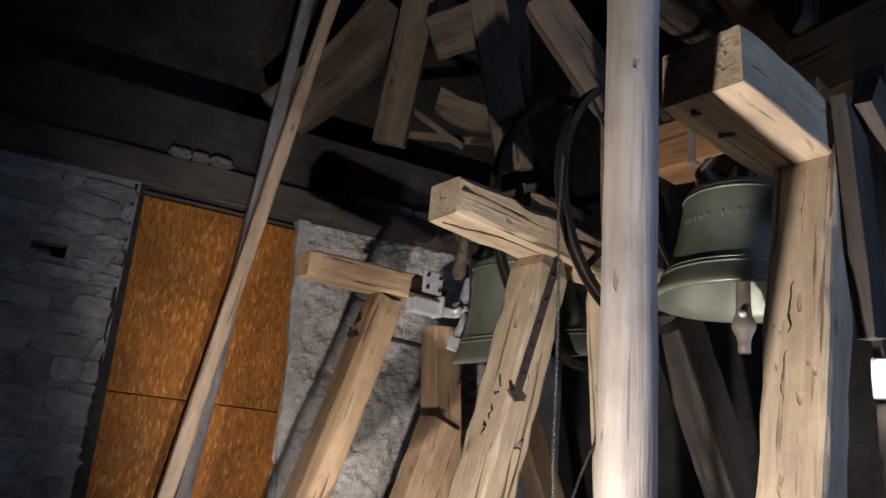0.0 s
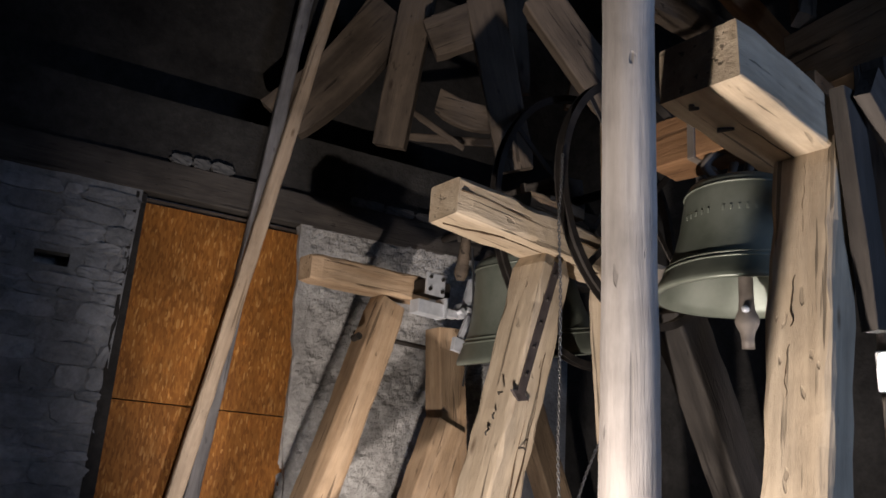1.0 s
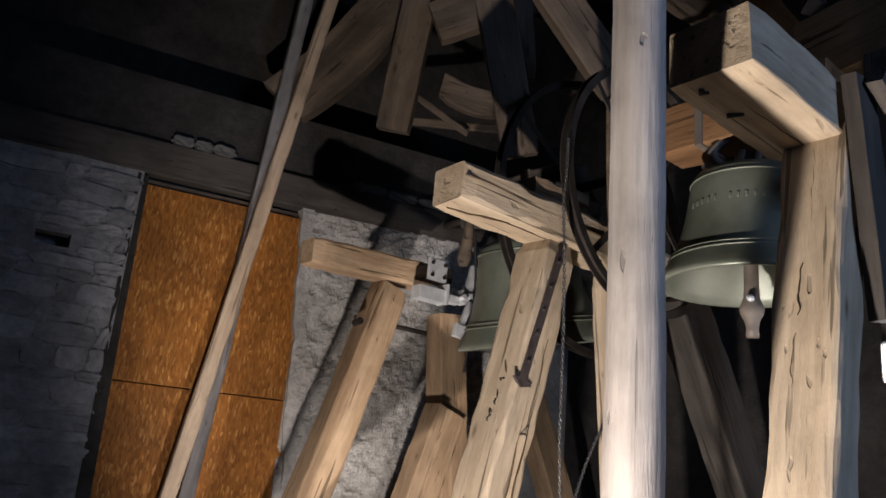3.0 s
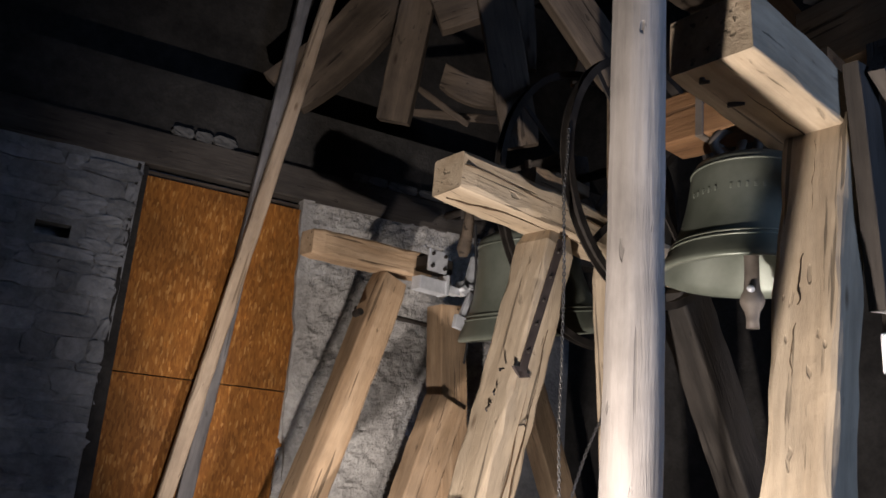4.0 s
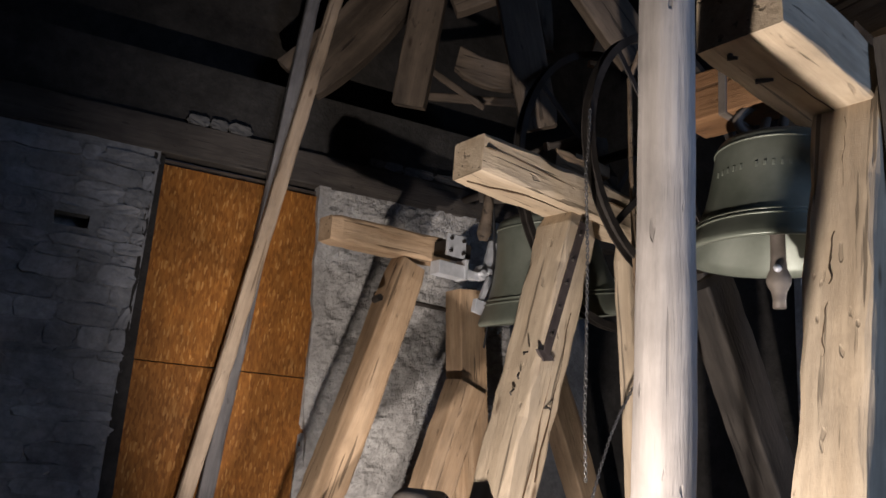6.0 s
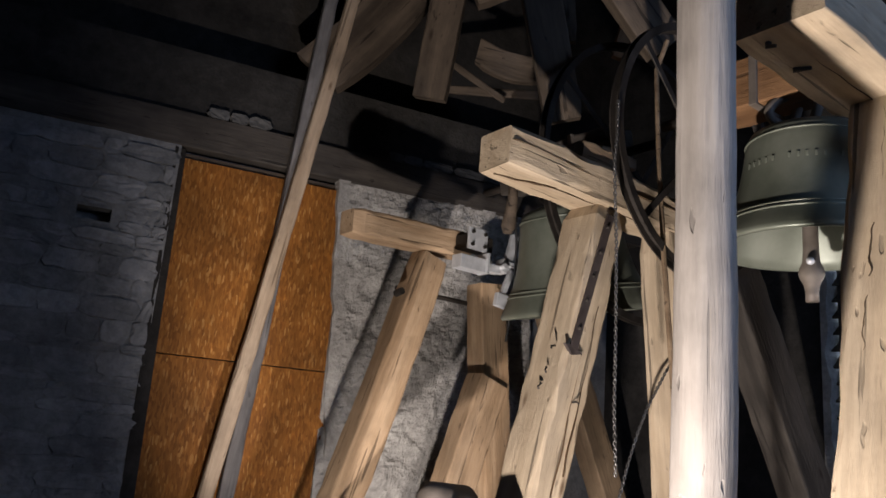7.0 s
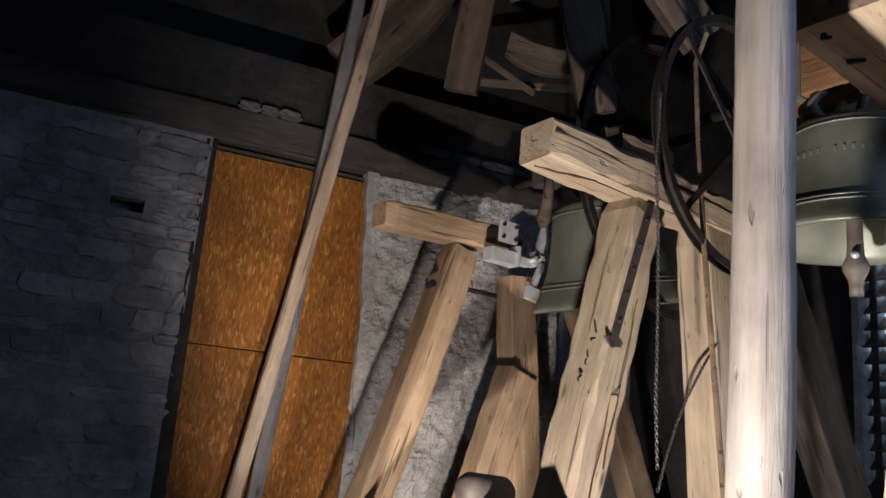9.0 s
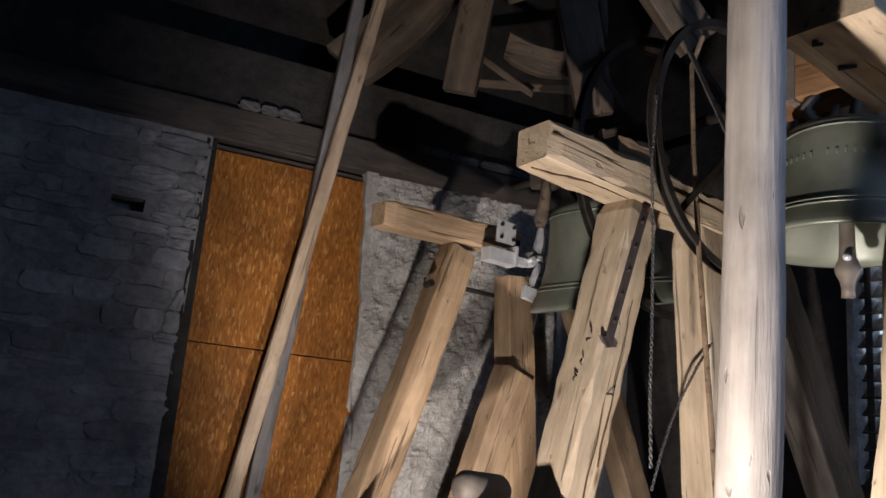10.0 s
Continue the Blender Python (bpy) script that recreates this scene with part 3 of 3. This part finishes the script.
for u in (0.1, 0.3, 0.48, 0.66, 0.86):
    bm = bmesh.new()
    bmesh.ops.create_uvsphere(bm, u_segments=8, v_segments=6, radius=0.009)
    part("rivet", bm, IRON, strap, "", m @ Matrix.Translation((ln * u, 0.006, -0.006)))
for p, d in (((2.336, 2.385, 1.694), (-0.03, -0.006, -0.006)), ((2.315, 2.405, 1.610), (-0.02, -0.012, -0.016)), ((2.394, 2.343, 1.480), (0.006, -0.024, 0.004)), ((2.302, 2.415, 1.546), (-0.02, 0.0, -0.016))):
    part("nail", tube_mesh([p, Vector(p) + Vector(d), Vector(p) + Vector(d) * 1.1 + Vector((0.008, 0, -0.008))], 0.004, 6), IRON, fb)
for p, q in (((1.938, 1.263, 2.418), (1.942, 1.243, 2.418)), ((2.109, 1.278, 2.418), (2.120, 1.236, 2.418))):
    part("nail", tube_mesh([Vector(p) + Vector((0, 0, 0.02)), Vector(p) - Vector((0, 0, 0.012)), Vector(q) - Vector((0, 0, 0.016))], 0.009, 8, radii=[0.008, 0.010, 0.005]), IRON, fc, "bent iron nail")
part("bolt", tube_mesh([(2.652, 3.990, 2.113), (2.652, 3.930, 2.123)], 0.022, 8), IRON, fa)
# ---- drying splits and a rotten pocket in the pale timbers ----
def split_mesh(length, width, depth, seed):
    """A ragged sunk slit along x, its mouth on z = 0."""
    bm, prev, n = bmesh.new(), None, 18
    for i in range(n + 1):
        u = i / n
        k = math.sin(math.pi * min(1, max(0.03, u))) ** 0.5 * (0.6 + 0.5 * noise.noise(Vector((u * 9, seed, 1.3))))
        y = 0.012 * noise.noise(Vector((u * 4, seed, 7.1)))
        ring = [bm.verts.new(p) for p in ((u * length, y - width * k, -0.001), (u * length, y, -depth), (u * length, y + width * k, -0.001), (u * length, y, 0.0))]
        if prev:
            for j in range(4):
                bm.faces.new((prev[j], prev[(j + 1) % 4], ring[(j + 1) % 4], ring[j]))
        else:
            bm.faces.new(ring)
        prev = ring
    bm.faces.new(prev[::-1])
    return bm


ROT = wood("rotten dark wood", (0.045, 0.026, 0.012), (0.13, 0.08, 0.04), 0.7)
for owner, p0, p1, out, width, mat in (
        (fb, (2.010, 2.333, 2.446), (3.200, 2.333, 2.401), (0, -1, 0), 0.002, ROT),
        (fb, (2.030, 2.470, 2.336), (2.300, 2.380, 2.328), (0, 0, -1), 0.0126, ROT),
        (fb, (2.260, 2.390, 2.329), (2.900, 2.370, 2.310), (0, 0, -1), 0.002, ROT),
        (fb, (2.528, 2.335, 1.878), (2.362, 2.335, 1.203), (0, -1, 0), 0.0025, ROT),
        (fb, (2.437, 2.335, 1.670), (2.285, 2.335, 1.048), (0, -1, 0), 0.002, ROT),
        (fc, (2.419, 1.165, 2.372), (2.375, 1.173, 2.130), (-0.983, 0.000, 0.181), 0.0025, ROT),
        (fc, (2.350, 1.190, 1.996), (2.320, 1.198, 1.835), (-0.983, 0.000, 0.181), 0.003, ROT),
        (fc, (2.311, 1.200, 1.781), (2.281, 1.208, 1.620), (-0.983, 0.000, 0.181), 0.0025, ROT),
        (fc, (1.950, 1.215, 2.416), (2.500, 1.205, 2.400), (0, 0, -1), 0.002, ROT)):
    m, ln = along(p0, p1, out)
    part("drying_split", split_mesh(ln, width, 0.02, ln * 31), mat, owner, "", m)

# ---- tie rod by the wall ----
rod = tagged(new("tie_rod", finish("tie_rod", tube_mesh([(2.769, 4.170, 2.188), (3.476, 4.170, 2.186)], 0.016, 8), IRON)), "dark iron tie rod through the brown truss", "rod")

# ---- striker gear on the brown truss ----
gear = thing("bell_striker_gear", (3.045, 3.890, 2.384), "galvanised steel bell catch and levers beside the bell", "mechanism")


def plate(name, at, size, mat=ZINC, turn=(0, 0, 0), parent=gear, label=""):
    return part(name, box_mesh(*size, 0.003), mat, parent, label, pose(*at, *turn))


bp = plate("bearing_plate", (2.979, 3.850, 2.527), (0.15, 0.02, 0.14))
for dx in (-0.05, 0.05):
    for dz in (-0.04, 0.04):
        part("bolt", tube_mesh([(2.979 + dx, 3.842, 2.527 + dz), (2.979 + dx, 3.826, 2.527 + dz)], 0.012, 6), IRON, bp)
plate("spacer", (3.010, 3.920, 2.515), (0.2, 0.13, 0.09), IRON)
plate("bracket", (2.932, 3.860, 2.364), (0.20, 0.09, 0.085))
plate("bracket_flange", (3.041, 3.850, 2.381), (0.02, 0.10, 0.13))
plate("hinge_block", (3.118, 3.850, 2.365), (0.09, 0.06, 0.05))
plate("hinge_block", (3.195, 3.850, 2.396), (0.06, 0.07, 0.08), ZINC, (0, 20, 0))
part("hinge_pin", tube_mesh([(3.166, 3.780, 2.390), (3.167, 3.910, 2.368)], 0.018, 10), ZINC, gear)
plate("arm", (3.261, 3.850, 2.505), (0.055, 0.03, 0.24), ZINC, (0, 14, 0))
plate("arm_stop", (3.252, 3.830, 2.416), (0.11, 0.03, 0.03), ZINC)
plate("lever", (3.220, 3.830, 2.276), (0.035, 0.03, 0.21), ZINC, (0, 22, 0))
plate("paddle", (3.182, 3.820, 2.170), (0.10, 0.035, 0.085), ZINC, (0, 8, 0))
part("cable", tube_mesh([(3.132, 3.690, 2.780), (3.162, 3.690, 2.507), (3.189, 3.710, 2.222), (3.214, 3.790, 1.918)], 0.008, 6), BLACK, gear)
part("wooden_lever", tube_mesh([(2.375, 2.895, 2.551), (2.393, 2.909, 2.458), (2.400, 2.925, 2.385), (2.403, 2.941, 2.323), (2.408, 2.947, 2.288)], 0.02, 10, radii=[0.022, 0.026, 0.030, 0.036, 0.020]), RAFTER, gear, "brown turned wooden lever", None, True)
gear.location.x += 0.15

# ---- chains ----
def link_mesh(a=0.008, b=0.0048, r=0.0026):
    pts = [(0.5 * a * math.copysign(1, math.cos(t)) * (abs(math.cos(t)) > 0.01) + b * math.cos(t), b * math.sin(t), 0) for t in (2 * math.pi * i / 12 for i in range(13))]
    return tube_mesh(pts, r, 5, False)


LINK = finish("link", link_mesh(), CHAIN, True)


def chain(at, points, label, pitch=0.0135):
    c = thing("pull_chain", at, label, "chain", "pull chains")
    pts = [Vector(p) for p in points]
    dense = []
    for a, b in zip(pts, pts[1:]):
        k = max(1, round((b - a).length / pitch))
        dense += [a.lerp(b, i / k) for i in range(k)]
    dense.append(pts[-1])
    for i, (a, b) in enumerate(zip(dense, dense[1:])):
        ob = new("link", LINK)
        m, ln = along(a, b, (0.3, 1, 0.1))
        ob.matrix_world = m @ pose(0, 0, 0, 90 * (i % 2) + 20, 0, 0)
        ob.parent = c
        ob.matrix_parent_inverse = c.matrix_basis.inverted()


chain((2.293, 2.115, 2.460), [(2.324, 2.095, 2.634), (2.325, 2.097, 2.514), (2.323, 2.105, 2.382), (2.348, 2.105, 2.061), (2.358, 2.105, 1.718), (2.361, 2.105, 1.459), (2.380, 2.105, 1.219)], "thin steel chain hanging from the rope wheel")
chain((3.085, 2.335, 1.782), [(3.085, 2.340, 1.781), (2.963, 2.325, 1.662), (2.840, 2.320, 1.507), (2.779, 2.320, 1.404), (2.720, 2.320, 1.277), (2.664, 2.320, 1.126)], "slack steel chain swept down beside the truss")

# ---- motor on the cross rail ----
motor = thing("bell_motor", (2.238, 2.817, 0.984), "rounded grey bell motor on the cross rail", "motor")
part("housing", tube_mesh([(2.080, 2.831, 1.067), (2.100, 2.831, 1.067), (2.130, 2.831, 1.066), (2.340, 2.870, 1.053), (2.370, 2.875, 1.051), (2.400, 2.879, 1.049)], 0.07, 24, radii=[0.03, 0.055, 0.07, 0.07, 0.055, 0.025]), RUST, motor, "", None, True)
part("foot", box_mesh(0.10, 0.10, 0.03, 0.004), IRON, motor, "", Matrix.Translation((2.208, 2.829, 0.998)))

# ---- bulkhead lamp ----
lamp_post = thing("lamp_post", (3.37, 1.17, FLOOR), "dark upright timber behind the small bell", "post")
timber("shaft", (3.425, 1.29, FLOOR), (3.425, 1.29, 3.20), 0.14, 0.14, DARK_OAK, lamp_post, up=(1, 0, 0), seed=71)
bulk = thing("bulkhead_lamp", (3.305, 1.300, 1.846), "lit white bulkhead lamp fixed to a dark timber", "lamp")
mm = pose(3.326, 1.297, 1.856, 0, -4, 20)
part("housing", box_mesh(0.03, 0.11, 0.16, 0.012), plain("lamp grey", (0.3, 0.3, 0.3)), bulk, "", mm)
part("diffuser", box_mesh(0.035, 0.09, 0.14, 0.016), lamp_mat, bulk, "glowing white diffuser", mm @ Matrix.Translation((-0.022, 0, 0)))
part("cable", tube_mesh([(3.313, 1.299, 1.927), (3.318, 1.320, 2.106), (3.339, 1.362, 2.403), (3.354, 1.414, 2.698)], 0.007, 6), BLACK, bulk)

# ---- louvred opening ----
louvre = tagged(new("window_2"), "sound opening with weathered louvre boards and daylight behind", "window", kind="structure")
for k in range(15):
    z = 1.24 + k * 0.118
    part("louvre_board", timber_mesh(0.44, 0.16, 0.016, 80 + k, bevel=0.003, wob=0.002, steps=4), RAFTER, louvre, "", pose(5.72, 2.50, z, 0, 0, 90) @ pose(0, 0, 0, -40, 0, 0))
part("frame_post", box_mesh(0.12, 0.05, 1.68, 0.004), DARK_OAK, louvre, "", Matrix.Translation((5.72, 2.81, 2.05)))

bm = bmesh.new()
prev = None
for k in range(34):
    z = 1.2 + k * 1.7 / 33
    e = 0.03 * noise.noise(Vector((5.2, 0, z * 4))) + 0.02 * noise.noise(Vector((2.2, 0, z * 13)))
    ring = [bm.verts.new(p) for p in ((5.59, 2.88 + e, z), (5.70, 2.87 + e * 0.6, z), (6.08, 2.87, z), (6.08, 2.929, z), (5.59, 2.929, z))]
    if prev:
        for j in range(5):
            bm.faces.new((prev[j], prev[(j + 1) % 5], ring[(j + 1) % 5], ring[j]))
    else:
        bm.faces.new(ring)
    prev = ring
bm.faces.new(prev[::-1])
part("reveal", bm, PLASTER, louvre, "rough pale stone reveal")

# ---- bell rope ----
rope = tagged(new("bell_rope", finish("bell_rope", tube_mesh([(2.801, 2.221, 3.142), (2.772, 2.256, 2.995), (2.703, 2.185, 2.532), (2.638, 2.103, 2.061), (2.536, 1.929, 1.008), (2.48, 1.95, FLOOR)], 0.011, 7), BROWN_OAK)), "brown bell rope running down from the rope wheel", "rope")

# ---- stones of the window wall ----
rs = random.Random(4)
STONES = []
for k in range(14):
    bm = bmesh.new()
    bmesh.ops.create_cube(bm, size=1)
    bmesh.ops.subdivide_edges(bm, edges=bm.edges[:], cuts=3, use_grid_fill=True)
    for v in bm.verts:
        n = Vector((v.co.x, v.co.y, v.co.z))
        v.co += Vector((noise.noise(n * 2 + Vector((k * 9, 0, 0))), noise.noise(n * 3 + Vector((0, k * 7, 0))) * 0.7, noise.noise(n * 2 + Vector((0, 0, k * 5))))) * 0.17
        edge = sum(abs(abs(c) - 0.5) < 0.18 for c in (v.co.x, v.co.z))
        if edge == 2:
            v.co.x *= 0.86
            v.co.z *= 0.84
    STONES.append(finish("stone", bm, STONE))


# shaded copies of the same stones, for the top of the wall
SHADED_STONES = [me.copy() for me in STONES]
for me in SHADED_STONES:
    me.materials[0] = SHADED_RUBBLE


def lay_stones(parent, s0, s1, z0, z1, proud, keep, stones, row=(0.06, 0.15), length=(0.10, 0.42)):
    z = z0
    while z < z1:
        h = rs.uniform(*row)
        s = s0 + rs.uniform(-0.1, 0.05)
        while s < s1:
            w = min(rs.uniform(*length), s1 - s + 0.01)
            if w > 0.05 and z + h < z1 + 0.02 and keep(s, s + w, z, z + h):
                ob = new("stone", rs.choice(stones))
                ob.matrix_world = WALL @ pose(s + w / 2, 0.058 - rs.uniform(0.15, 1.0) * proud, z + h / 2, 0, rs.uniform(-2.5, 2.5), rs.uniform(-2, 2)) @ Matrix.Diagonal(((w - 0.006) * rs.choice((1, -1)), 0.12, h - 0.005, 1))
                ob.parent = parent
                ob.matrix_parent_inverse = parent.matrix_basis.inverted()
            s += w
        z += h


lay_stones(wall_left, -2.6, -0.90, 0.75, 3.12, 0.022, lambda a, b, c, d: not (b > -1.475 and a < -1.235 and d > 2.475 and c < 2.60), STONES)
top_stones = tagged(new("wall_top_stones"), "loose pale stones bedded on the wall plate, darkened for shade", "wall", kind="structure")
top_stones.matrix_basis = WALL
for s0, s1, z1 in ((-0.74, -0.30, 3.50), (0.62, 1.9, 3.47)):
    lay_stones(top_stones, s0, s1, 3.375, z1, 0.012, lambda a, b, c, d: rs.random() < 0.9, SHADED_STONES, (0.07, 0.10), (0.10, 0.30))

# wavy mortar lip along the edge of the boards
bm = bmesh.new()
prev = None
for k in range(80):
    z = 0.6 + k * 2.53 / 79
    e = 0.335 - 0.055 * (z - 1.7) + 0.03 * noise.noise(Vector((3.1, 0, z * 2.2))) + 0.014 * noise.noise(Vector((1.7, 0, z * 9)))
    ring = [bm.verts.new(p) for p in ((e, 0.075, z), (e + 0.012, -0.012, z), (e + 0.10, -0.02, z), (e + 0.10, 0.075, z))]
    if prev:
        for j in range(4):
            bm.faces.new((prev[j], prev[(j + 1) % 4], ring[(j + 1) % 4], ring[j]))
    else:
        bm.faces.new(ring)
    prev = ring
bm.faces.new(prev[::-1])
part("mortar_lip", bm, PLASTER, opening, "uneven mortar edge", WALL)
